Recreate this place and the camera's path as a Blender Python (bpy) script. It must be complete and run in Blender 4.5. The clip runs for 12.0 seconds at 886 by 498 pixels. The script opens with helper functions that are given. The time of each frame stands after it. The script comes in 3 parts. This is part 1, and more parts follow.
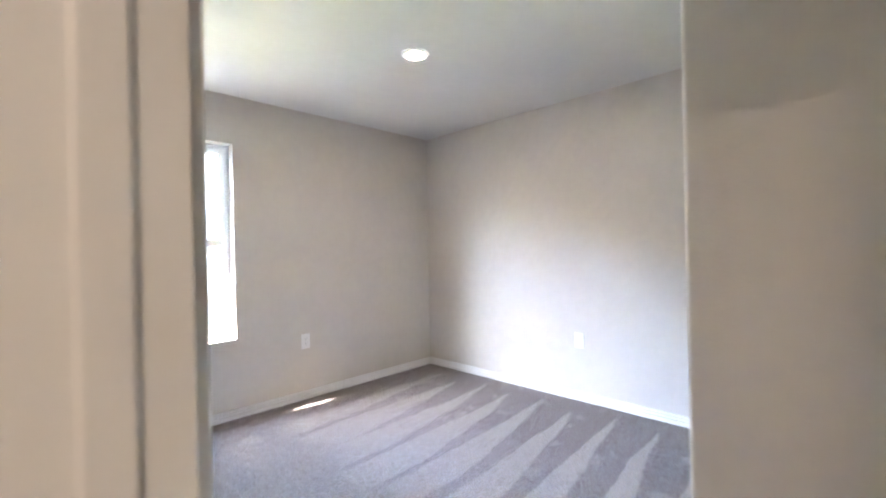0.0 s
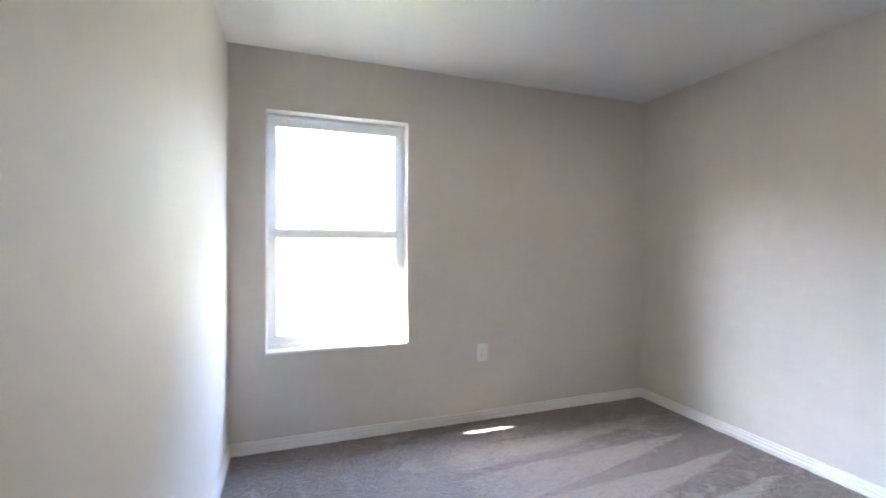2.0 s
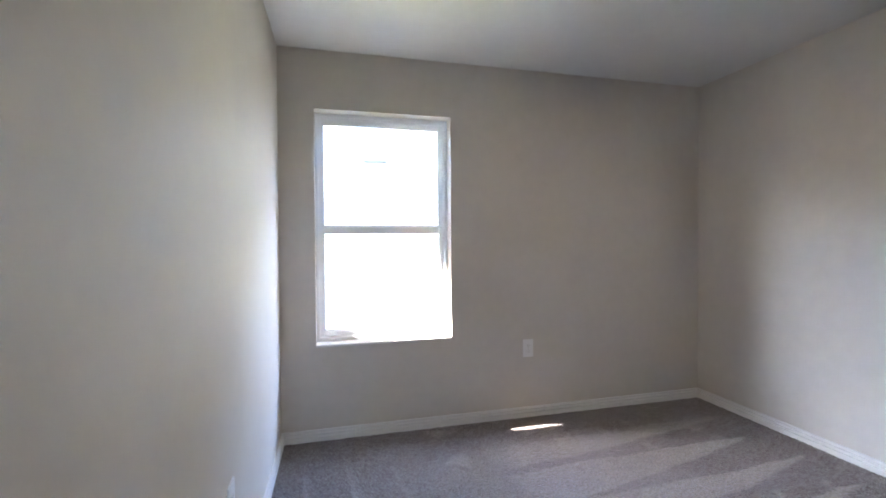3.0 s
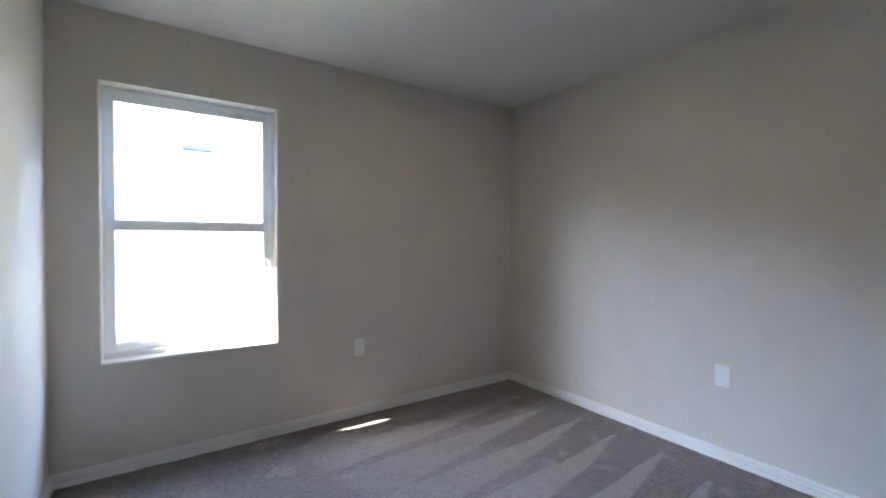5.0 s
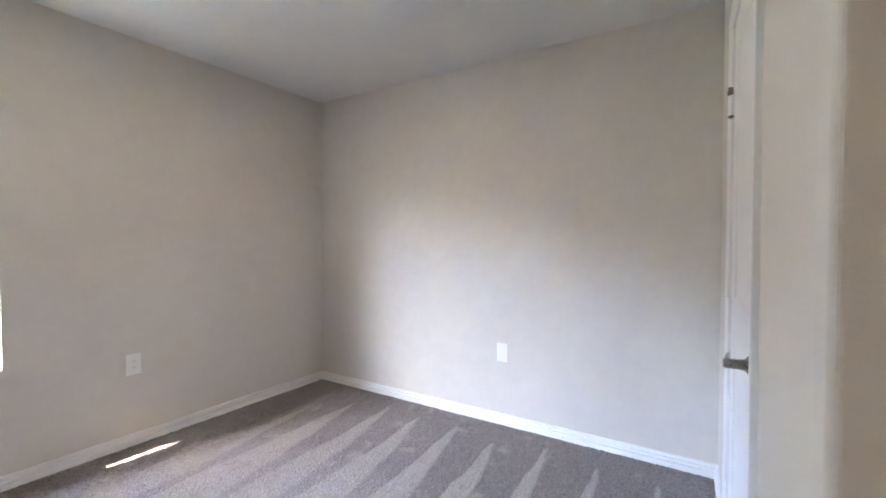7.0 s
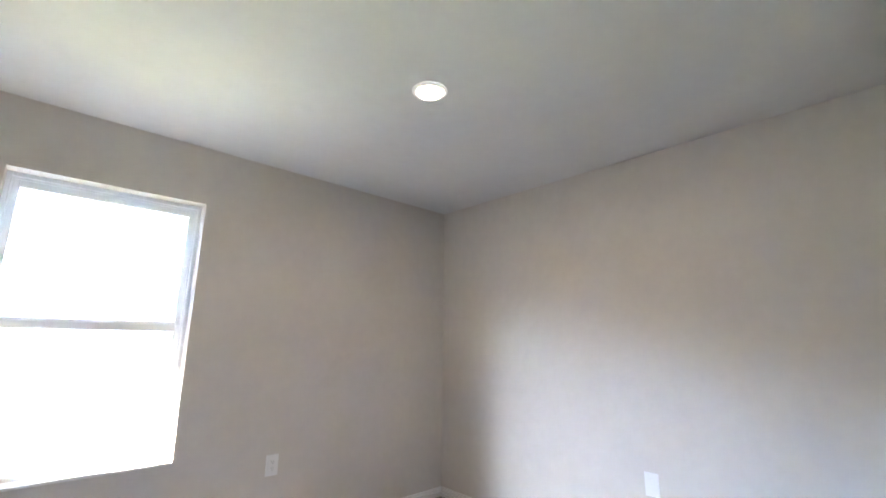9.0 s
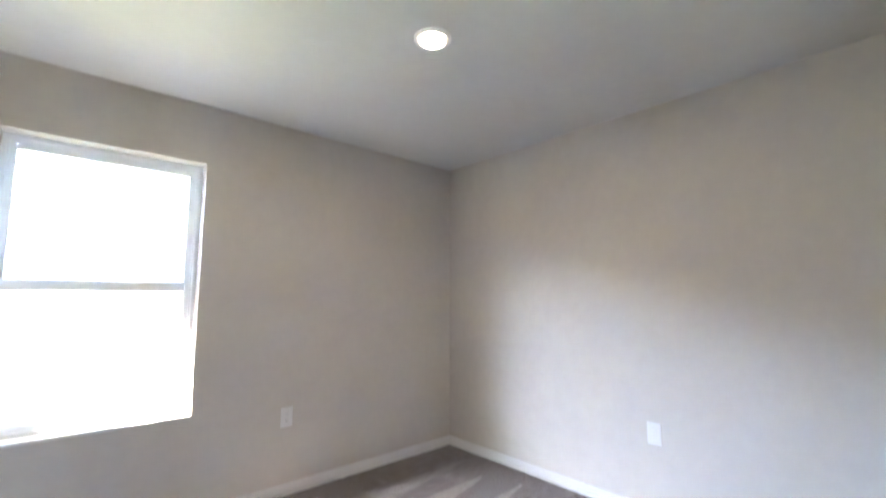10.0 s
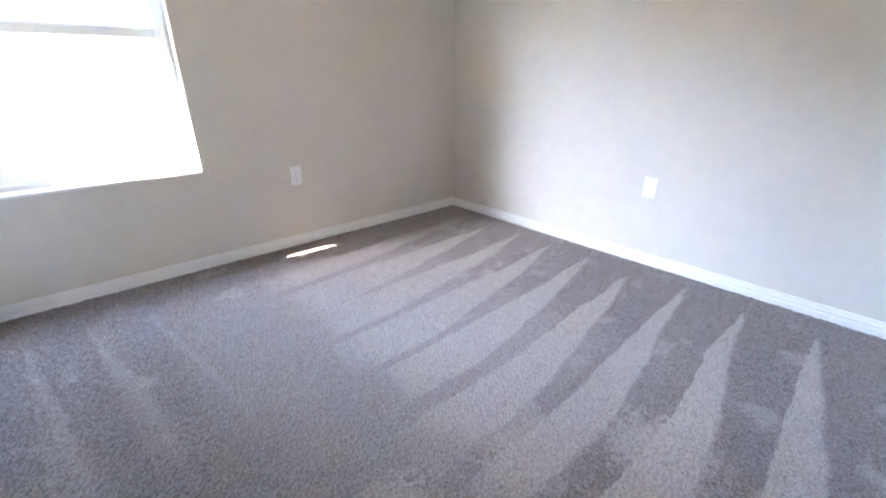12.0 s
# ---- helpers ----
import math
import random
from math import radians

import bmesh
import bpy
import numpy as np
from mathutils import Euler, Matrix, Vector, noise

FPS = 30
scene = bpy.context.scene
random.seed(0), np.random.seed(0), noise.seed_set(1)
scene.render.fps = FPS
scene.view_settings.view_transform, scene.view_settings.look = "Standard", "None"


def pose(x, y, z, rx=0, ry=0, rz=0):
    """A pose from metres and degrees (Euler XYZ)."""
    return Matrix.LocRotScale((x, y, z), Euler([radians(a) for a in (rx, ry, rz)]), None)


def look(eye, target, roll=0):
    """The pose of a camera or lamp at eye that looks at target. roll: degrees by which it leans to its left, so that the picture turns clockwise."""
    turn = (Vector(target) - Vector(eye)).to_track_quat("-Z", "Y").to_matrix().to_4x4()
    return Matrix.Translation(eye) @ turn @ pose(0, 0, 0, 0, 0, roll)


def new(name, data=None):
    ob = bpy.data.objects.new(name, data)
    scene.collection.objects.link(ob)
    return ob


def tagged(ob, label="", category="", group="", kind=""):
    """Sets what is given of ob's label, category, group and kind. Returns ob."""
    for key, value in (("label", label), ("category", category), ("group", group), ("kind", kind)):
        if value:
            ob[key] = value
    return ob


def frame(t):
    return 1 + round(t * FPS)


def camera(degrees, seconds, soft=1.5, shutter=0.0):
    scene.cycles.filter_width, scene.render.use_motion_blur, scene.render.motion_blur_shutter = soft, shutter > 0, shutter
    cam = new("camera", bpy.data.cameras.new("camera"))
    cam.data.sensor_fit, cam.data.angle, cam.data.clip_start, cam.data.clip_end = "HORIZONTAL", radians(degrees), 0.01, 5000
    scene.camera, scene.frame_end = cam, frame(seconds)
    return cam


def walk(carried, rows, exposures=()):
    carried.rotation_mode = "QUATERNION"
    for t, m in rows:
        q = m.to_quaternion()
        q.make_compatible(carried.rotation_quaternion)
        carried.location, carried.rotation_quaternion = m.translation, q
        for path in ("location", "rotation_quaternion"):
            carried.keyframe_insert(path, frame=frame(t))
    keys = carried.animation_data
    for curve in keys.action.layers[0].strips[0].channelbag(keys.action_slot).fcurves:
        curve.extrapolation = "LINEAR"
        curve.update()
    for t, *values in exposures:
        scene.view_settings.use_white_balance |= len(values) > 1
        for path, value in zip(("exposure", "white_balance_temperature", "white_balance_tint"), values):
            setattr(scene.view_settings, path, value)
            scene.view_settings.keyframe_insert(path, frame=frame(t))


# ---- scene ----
cam = camera(92.2, 12.0, soft=1.8, shutter=0.5)

PATH = [
    (0, (-3.206, -3.377, 1.252), (-1.78, -1.975, 1.251), -1.2),
    (0.1, (-3.167, -3.326, 1.251), (-1.729, -1.937, 1.271), -1.3),
    (0.2, (-3.121, -3.286, 1.244), (-1.644, -1.938, 1.274), -1.0),
    (0.3, (-3.081, -3.271, 1.232), (-1.593, -1.935, 1.252), -1.0),
    (0.5, (-2.981, -3.178, 1.244), (-1.45, -1.891, 1.215), -0.4),
    (1, (-2.809, -2.936, 1.218), (-1.321, -1.6, 1.26), -0.7),
    (1.5, (-2.756, -2.847, 1.252), (-1.669, -1.169, 1.254), -0.3),
    (2, (-2.755, -2.778, 1.273), (-2.08, -0.896, 1.247), 0.3),
    (2.5, (-2.771, -2.76, 1.246), (-2.325, -0.811, 1.211), -0.4),
    (4.5, (-2.709, -2.806, 1.247), (-1.767, -1.042, 1.215), -0.1),
    (5, (-2.675, -2.828, 1.247), (-1.544, -1.179, 1.212), 0.2),
    (5.5, (-2.645, -2.857, 1.232), (-1.309, -1.37, 1.207), 0.3),
    (6, (-2.628, -2.886, 1.241), (-1.117, -1.576, 1.215), 0.6),
    (6.5, (-2.611, -2.915, 1.235), (-0.967, -1.776, 1.199), 0.4),
    (7, (-2.604, -2.926, 1.238), (-0.917, -1.853, 1.197), 0.1),
    (7.5, (-2.598, -2.909, 1.25), (-1.049, -1.644, 1.237), -0.1),
    (9.5, (-2.662, -2.846, 1.278), (-1.355, -1.403, 1.737), -0.1),
    (10, (-2.632, -2.834, 1.279), (-1.302, -1.356, 1.5), 0.1),
    (10.2, (-2.637, -2.807, 1.279), (-1.286, -1.332, 1.324), 0.4),
    (10.5, (-2.63, -2.798, 1.215), (-1.294, -1.349, 0.873), 0.7),
    (10.8, (-2.584, -2.818, 1.168), (-1.314, -1.391, 0.576), 0.3),
    (11, (-2.579, -2.822, 1.154), (-1.356, -1.431, 0.401), 0.6),
    (11.5, (-2.594, -2.815, 1.107), (-1.402, -1.465, 0.236), 0.4),
    (12, (-2.609, -2.794, 1.13), (-1.38, -1.411, 0.369), -0.1),
]
EXPOSURES = [(0.0, 7.95, 6510, 16), (0.5, 7.93, 6540, 16), (1.5, 7.75, 6560, 15), (2.0, 7.40, 6460, 15), (2.5, 7.12, 6460, 17), (4.5, 6.55, 6310, 12), (5.5, 6.55, 6260, 12),
             (6.0, 6.90, 6360, 14), (6.5, 7.30, 6570, 16), (7.0, 7.60, 6630, 16), (7.5, 7.78, 6590, 15), (9.5, 7.50, 6510, 16), (10.5, 7.60, 6540, 15), (11.5, 7.62, 6460, 15), (12.0, 7.82, 6410, 15)]
walk(cam, [(t, look(eye, target, roll)) for t, eye, target, roll in PATH], EXPOSURES)

SKY_STRENGTH, SUN_STRENGTH = 0.15, 1.2
LED_STRENGTH, HALL_STRENGTH = 1.65, 2.8
EAVE_Y, EAVE_Z = 0.435, 2.40
NEAR_X, NEAR_Y = -4.0, 5.0

# ---- world, sun, lamps ----
world = bpy.data.worlds.new("sky")
scene.world = world
world.cycles.sampling_method, world.cycles.sample_map_resolution = "MANUAL", 1024
world.use_nodes = True
wt = world.node_tree
sky = wt.nodes.new("ShaderNodeTexSky")
sky.sky_type = "NISHITA"
sky.sun_disc = False
sky.dust_density = 0.6
SUN_WAY = Vector((1.0, -0.26, -1.0))
sky.sun_elevation = math.atan2(1.0, math.hypot(SUN_WAY.x, SUN_WAY.y))
sky.sun_rotation = math.atan2(-SUN_WAY.x, -SUN_WAY.y) % (2 * math.pi)
wt.links.new(sky.outputs["Color"], wt.nodes["Background"].inputs["Color"])
wt.nodes["Background"].inputs["Strength"].default_value = SKY_STRENGTH
sun = new("sun", bpy.data.lights.new("sun", "SUN"))
sun.data.energy, sun.data.angle, sun.data.color = SUN_STRENGTH, radians(0.5), (1.0, 0.94, 0.85)
sun.rotation_mode = "QUATERNION"
sun.rotation_quaternion = SUN_WAY.to_track_quat("-Z", "Y")
sun.location = (-8, 2, 9)

# guides the sky's light through the window opening
opening = bpy.data.lights.new("window_opening_light", "AREA")
opening.shape, opening.size, opening.size_y = "RECTANGLE", 0.86, 1.47
opening.cycles.is_portal = True
opening_ob = new("window_opening_light", opening)
opening_ob.matrix_basis = Matrix.Translation((-2.452, 0.185, 1.338)) @ Euler((radians(-90), 0, 0)).to_matrix().to_4x4()

# ---- materials ----


def material(name, rough=0.6, metal=0.0):
    m = bpy.data.materials.new(name)
    m.use_nodes = True
    b = m.node_tree.nodes["Principled BSDF"]
    b.inputs["Roughness"].default_value = rough
    b.inputs["Metallic"].default_value = metal
    return m, m.node_tree, b


def node(nt, kind, **values):
    n = nt.nodes.new(kind)
    for key, value in values.items():
        n.inputs[key].default_value = value
    return n


def coords(nt):
    return nt.nodes.new("ShaderNodeTexCoord").outputs["Object"]


def noise_tex(nt, at, scale, detail=4.0, rough=0.55):
    n = node(nt, "ShaderNodeTexNoise", Scale=scale, Detail=detail, Roughness=rough)
    nt.links.new(at, n.inputs["Vector"])
    return n.outputs["Fac"]


def calc(nt, op, a, b=None, c=None, clamp=False):
    n = nt.nodes.new("ShaderNodeMath")
    n.operation, n.use_clamp = op, clamp
    for slot, value in enumerate((a, b, c)):
        if value is None:
            continue
        if isinstance(value, (int, float)):
            n.inputs[slot].default_value = value
        else:
            nt.links.new(value, n.inputs[slot])
    return n.outputs[0]


def blend(nt, fac, a, b):
    n = nt.nodes.new("ShaderNodeMix")
    n.data_type = "RGBA"
    for slot, value in ((0, fac), (6, a), (7, b)):
        if isinstance(value, tuple):
            n.inputs[slot].default_value = (*value, 1.0)
        elif isinstance(value, (int, float)):
            n.inputs[slot].default_value = value
        else:
            nt.links.new(value, n.inputs[slot])
    return n.outputs[2]


def remap(nt, value, a0, a1, b0=0.0, b1=1.0):
    n = nt.nodes.new("ShaderNodeMapRange")
    n.interpolation_type = "SMOOTHSTEP"
    nt.links.new(value, n.inputs[0])
    for slot, v in enumerate((a0, a1, b0, b1)):
        n.inputs[slot + 1].default_value = v
    return n.outputs[0]


def relief(nt, b, height, strength, distance):
    n = node(nt, "ShaderNodeBump", Strength=strength, Distance=distance)
    nt.links.new(height, n.inputs["Height"])
    nt.links.new(n.outputs[0], b.inputs["Normal"])


def painted(name, colour, rough, scale, strength, spread=0.04):
    """Rolled or sprayed paint: fine stipple, faint uneven tone."""
    m, nt, b = material(name, rough)
    at = coords(nt)
    big = noise_tex(nt, at, 1.7, 3.0)
    mid = noise_tex(nt, at, 14.0, 4.0)
    tone = calc(nt, "ADD", calc(nt, "MULTIPLY", big, 0.6), calc(nt, "MULTIPLY", mid, 0.4))
    dark = tuple(c * (1 - spread) for c in colour)
    light = tuple(min(1.0, c * (1 + spread)) for c in colour)
    nt.links.new(blend(nt, remap(nt, tone, 0.3, 0.7), dark, light), b.inputs["Base Color"])
    stipple = calc(nt, "ADD", noise_tex(nt, at, scale, 5.0, 0.6), calc(nt, "MULTIPLY", noise_tex(nt, at, scale * 0.28, 2.0), 0.7))
    relief(nt, b, stipple, strength, 0.002)
    nt.links.new(remap(nt, mid, 0.2, 0.8, rough - 0.05, rough + 0.06), b.inputs["Roughness"])
    return m


WALL = painted("greige_wall_paint", (0.62, 0.58, 0.52), 0.62, 95.0, 0.42)
CEILING = painted("flat_white_ceiling_paint", (0.66, 0.66, 0.64), 0.85, 60.0, 0.5, 0.03)
TRIM = painted("white_trim_enamel", (0.80, 0.79, 0.775), 0.34, 40.0, 0.06, 0.02)
VINYL = painted("white_window_vinyl", (0.86, 0.87, 0.88), 0.32, 30.0, 0.03, 0.02)
PLATE = painted("white_cover_plate_plastic", (0.80, 0.795, 0.78), 0.3, 50.0, 0.03, 0.01)
# vinyl lets a little daylight through
VINYL.node_tree.nodes["Principled BSDF"].inputs["Subsurface Weight"].default_value = 0.35
VINYL.node_tree.nodes["Principled BSDF"].inputs["Subsurface Radius"].default_value = (1.0, 1.0, 1.0)
VINYL.node_tree.nodes["Principled BSDF"].inputs["Subsurface Scale"].default_value = 0.012
SIDING = painted("tan_house_siding", (0.22, 0.195, 0.165), 0.7, 20.0, 0.2, 0.06)
SOFFIT = painted("white_soffit_board", (0.74, 0.73, 0.70), 0.6, 20.0, 0.1, 0.03)


def plain(name, colour, rough=0.5, metal=0.0, scale=60.0, spread=0.12):
    m, nt, b = material(name, rough, metal)
    at = coords(nt)
    tone = noise_tex(nt, at, scale, 4.0)
    nt.links.new(blend(nt, tone, tuple(c * (1 - spread) for c in colour), tuple(min(1, c * (1 + spread)) for c in colour)), b.inputs["Base Color"])
    nt.links.new(remap(nt, tone, 0.2, 0.8, max(0.02, rough - 0.07), rough + 0.07), b.inputs["Roughness"])
    return m


NICKEL = plain("brushed_nickel", (0.30, 0.275, 0.25), 0.3, 1.0, 140.0)
BRONZE = plain("dark_hinge_stop_metal", (0.17, 0.155, 0.14), 0.4, 1.0)
RUBBER = plain("white_rubber_tip", (0.6, 0.59, 0.57), 0.7)
SLOT = plain("grey_slot_and_gap_shade", (0.16, 0.155, 0.15), 0.6)
VENT = plain("dark_vent_metal", (0.012, 0.013, 0.015), 0.6, 0.0)
GASKET = plain("grey_window_gasket", (0.35, 0.35, 0.36), 0.6)


def glass_material():
    m, nt, b = material("clear_window_glass", 0.0)
    out = nt.nodes["Material Output"]
    clear = node(nt, "ShaderNodeBsdfTransparent", Color=(0.95, 0.97, 0.96, 1))
    gloss = node(nt, "ShaderNodeBsdfGlossy", Color=(1, 1, 1, 1), Roughness=0.02)
    fres = node(nt, "ShaderNodeFresnel", IOR=1.45)
    mix = nt.nodes.new("ShaderNodeMixShader")
    nt.links.new(fres.outputs[0], mix.inputs[0])
    nt.links.new(clear.outputs[0], mix.inputs[1])
    nt.links.new(gloss.outputs[0], mix.inputs[2])
    nt.links.new(mix.outputs[0], out.inputs["Surface"])
    return m


GLASS = glass_material()


def lamp_material(name, colour, strength):
    m, nt, b = material(name, 0.4)
    b.inputs["Base Color"].default_value = (0.8, 0.8, 0.78, 1)
    b.inputs["Emission Color"].default_value = (*colour, 1)
    b.inputs["Emission Strength"].default_value = strength
    m.cycles.emission_sampling = "FRONT"
    return m


LED = lamp_material("warm_led_diffuser", (1.0, 0.83, 0.64), LED_STRENGTH)
HALL_LED = lamp_material("hall_led_diffuser", (1.0, 0.83, 0.65), HALL_STRENGTH)


def carpet_material():
    """Cut-pile carpet lying two ways: wedges left by a vacuum cleaner, scuffs between. Its middle is painted lighter,
    as if lit.
    """
    m, nt, b = material("taupe_cut_pile_carpet", 0.8)
    at = coords(nt)
    split = nt.nodes.new("ShaderNodeSeparateXYZ")
    nt.links.new(at, split.inputs[0])
    x, y = split.outputs[0], split.outputs[1]
    wob = calc(nt, "SUBTRACT", noise_tex(nt, at, 3.5, 3.0), 0.5)
    fine = calc(nt, "SUBTRACT", noise_tex(nt, at, 38.0, 3.0), 0.5)
    drift = calc(nt, "SUBTRACT", noise_tex(nt, at, 0.9, 1.0), 0.5)
    jitter = calc(nt, "ADD", calc(nt, "MULTIPLY", wob, 0.045), calc(nt, "MULTIPLY", fine, 0.022))
    # strokes that start by the wall with x = 0 and run towards -x
    lean = calc(nt, "ADD", calc(nt, "ADD", y, calc(nt, "MULTIPLY", x, -0.035)), calc(nt, "ADD", jitter, calc(nt, "MULTIPLY", drift, 0.10)))
    lane = calc(nt, "DIVIDE", calc(nt, "ADD", lean, 0.297 * 30 + 2.105), 0.297)
    frac = calc(nt, "FRACT", calc(nt, "MULTIPLY", lane, -1.0))
    row = calc(nt, "FLOOR", lane)
    rand = calc(nt, "FRACT", calc(nt, "MULTIPLY", calc(nt, "SINE", calc(nt, "MULTIPLY", row, 12.9)), 43.7))
    tip = calc(nt, "ADD", 0.10, calc(nt, "MULTIPLY", rand, 0.16))
    run = calc(nt, "SUBTRACT", calc(nt, "MULTIPLY", x, -1.0), tip)
    width = calc(nt, "MULTIPLY", calc(nt, "POWER", calc(nt, "DIVIDE", run, 1.35, clamp=True), 0.8), calc(nt, "MULTIPLY", calc(nt, "ADD", 0.60, calc(nt, "MULTIPLY", rand, 0.16)), remap(nt, y, -2.6, -1.3, 0.85, 1.32)))
    inside = remap(nt, calc(nt, "SUBTRACT", width, frac), -0.05, 0.05)
    end_r = remap(nt, calc(nt, "ADD", x, calc(nt, "MULTIPLY", wob, 0.35)), -2.10, -1.75)
    wedges = calc(nt, "MULTIPLY", calc(nt, "MULTIPLY", inside, end_r), calc(nt, "MULTIPLY", remap(nt, run, 0.0, 0.06), calc(nt, "MULTIPLY", remap(nt, y, -2.4, -0.9, 1.0, 0.78), remap(nt, y, -0.24, -0.50, 0.10, 1.0))))
    # narrower strokes that start below the window and run towards -y
    side = calc(nt, "ADD", calc(nt, "ADD", x, calc(nt, "MULTIPLY", y, 0.07)), calc(nt, "MULTIPLY", jitter, 0.9))
    lane2 = calc(nt, "DIVIDE", calc(nt, "ADD", side, 12.38), 0.235)
    frac2 = calc(nt, "FRACT", lane2)
    run2 = calc(nt, "SUBTRACT", calc(nt, "MULTIPLY", y, -1.0), 0.36)
    width2 = calc(nt, "MULTIPLY", calc(nt, "DIVIDE", run2, 1.1, clamp=True), 0.55)
    in2 = remap(nt, calc(nt, "SUBTRACT", width2, frac2), -0.06, 0.06)
    line2 = remap(nt, calc(nt, "ABSOLUTE", calc(nt, "SUBTRACT", frac2, calc(nt, "ADD", 0.05, calc(nt, "MULTIPLY", width2, 0.5)))), 0.12, 0.04)
    left = calc(nt, "MULTIPLY", remap(nt, x, -1.86, -2.0), calc(nt, "MULTIPLY", remap(nt, y, -1.75, -1.35), remap(nt, run2, 0.0, 0.10)))
    wedges2 = calc(nt, "MULTIPLY", calc(nt, "ADD", calc(nt, "MULTIPLY", in2, 0.20), calc(nt, "MULTIPLY", line2, 0.20)), left)
    # foot scuffs
    scuff = remap(nt, noise_tex(nt, at, 5.5, 2.0, 0.45), 0.60, 0.72)
    scuff = calc(nt, "MULTIPLY", scuff, 0.55)
    nap_and_light = calc(nt, "MAXIMUM", calc(nt, "MAXIMUM", wedges, wedges2), scuff)
    # window light painted into the colour over the middle of the floor
    lit_middle = calc(nt, "MULTIPLY", calc(nt, "MULTIPLY", remap(nt, x, -2.65, -2.15), remap(nt, x, -0.75, -1.15)), calc(nt, "MULTIPLY", remap(nt, y, -0.30, -0.60), remap(nt, calc(nt, "ADD", y, calc(nt, "MULTIPLY", wob, 0.4)), -2.45, -1.85)))
    nap_and_light = calc(nt, "MAXIMUM", nap_and_light, calc(nt, "MULTIPLY", lit_middle, 0.34))
    # rounded scuffs where someone stood, and a pale spot by the far corner
    for px, py, radius, strength in ((-1.42, -2.48, 0.22, 0.8), (-1.70, -2.22, 0.20, 0.7), (-1.95, -1.98, 0.16, 0.5), (-2.12, -2.05, 0.10, 0.7), (-0.47, -0.44, 0.085, 0.45), (-0.40, -0.38, 0.05, 0.5)):
        dx, dy = calc(nt, "SUBTRACT", x, px), calc(nt, "SUBTRACT", y, py)
        gap = calc(nt, "SQRT", calc(nt, "ADD", calc(nt, "MULTIPLY", dx, dx), calc(nt, "MULTIPLY", dy, dy)))
        gap = calc(nt, "ADD", gap, calc(nt, "MULTIPLY", calc(nt, "ADD", wob, fine), 0.30))
        nap_and_light = calc(nt, "MAXIMUM", nap_and_light, remap(nt, gap, radius, radius * 0.45, 0.0, strength))
    tuft = node(nt, "ShaderNodeTexVoronoi", Scale=170.0, Randomness=1.0)
    nt.links.new(at, tuft.inputs["Vector"])
    speck = noise_tex(nt, at, 260.0, 3.0, 0.7)
    grain = noise_tex(nt, at, 110.0, 4.0, 0.75)
    mixv = calc(nt, "ADD", calc(nt, "MULTIPLY", speck, 0.55), calc(nt, "MULTIPLY", grain, 0.45))
    base = blend(nt, remap(nt, mixv, 0.43, 0.60), (0.068, 0.054, 0.048), (0.280, 0.232, 0.208))
    # pale tone of brushed pile, also used for the light painted mid-floor
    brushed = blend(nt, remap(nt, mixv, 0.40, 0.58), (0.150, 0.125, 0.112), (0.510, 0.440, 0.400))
    tint = blend(nt, remap(nt, noise_tex(nt, at, 2.3, 3.0), 0.35, 0.7, 0.0, 0.25), base, (0.19, 0.145, 0.124))
    nt.links.new(blend(nt, nap_and_light, tint, brushed), b.inputs["Base Color"])
    b.inputs["Sheen Weight"].default_value = 0.45
    b.inputs["Sheen Roughness"].default_value = 0.5
    b.inputs["Specular IOR Level"].default_value = 0.4
    high = calc(nt, "ADD", calc(nt, "MULTIPLY", tuft.outputs["Distance"], -0.8), calc(nt, "ADD", grain, calc(nt, "MULTIPLY", speck, 0.5)))
    relief(nt, b, high, 0.9, 0.006)
    return m


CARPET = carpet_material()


def grass_material():
    m, nt, b = material("dry_lawn", 0.9)
    at = coords(nt)
    tone = calc(nt, "ADD", calc(nt, "MULTIPLY", noise_tex(nt, at, 0.6, 4.0), 0.6), calc(nt, "MULTIPLY", noise_tex(nt, at, 25.0, 4.0), 0.4))
    nt.links.new(blend(nt, remap(nt, tone, 0.35, 0.65), (0.12, 0.125, 0.055), (0.27, 0.265, 0.14)), b.inputs["Base Color"])
    relief(nt, b, noise_tex(nt, at, 60.0, 4.0), 0.6, 0.02)
    return m


def shingle_material():
    m, nt, b = material("grey_roof_shingle", 0.9)
    at = coords(nt)
    tone = calc(nt, "ADD", calc(nt, "MULTIPLY", noise_tex(nt, at, 1.2, 3.0), 0.4), calc(nt, "MULTIPLY", noise_tex(nt, at, 40.0, 4.0), 0.6))
    nt.links.new(blend(nt, remap(nt, tone, 0.3, 0.7), (0.05, 0.048, 0.045), (0.11, 0.105, 0.10)), b.inputs["Base Color"])
    relief(nt, b, noise_tex(nt, at, 90.0, 3.0), 0.5, 0.006)
    return m


GRASS, SHINGLE = grass_material(), shingle_material()

# ---- building helpers ----


def finish(name, bm, mat, smooth=False):
    bmesh.ops.recalc_face_normals(bm, faces=bm.faces)
    me = bpy.data.meshes.new(name)
    bm.to_mesh(me)
    bm.free()
    me.materials.append(mat)
    if smooth:
        for p in me.polygons:
            p.use_smooth = True
    return new(name, me)


def part(name, bm, mat, parent, label="", smooth=False):
    ob = finish(name, bm, mat, smooth)
    ob.parent = parent
    if label:
        tagged(ob, label)
    return ob


def thing(name, label, category, at=None, group="", kind=""):
    ob = new(name)
    ob.empty_display_size = 0.05
    if at is not None:
        ob.matrix_basis = at
    return tagged(ob, label, category, group, kind)


def setting(name, bm, mat, label, category):
    return tagged(finish(name, bm, mat), label, category, kind="structure")


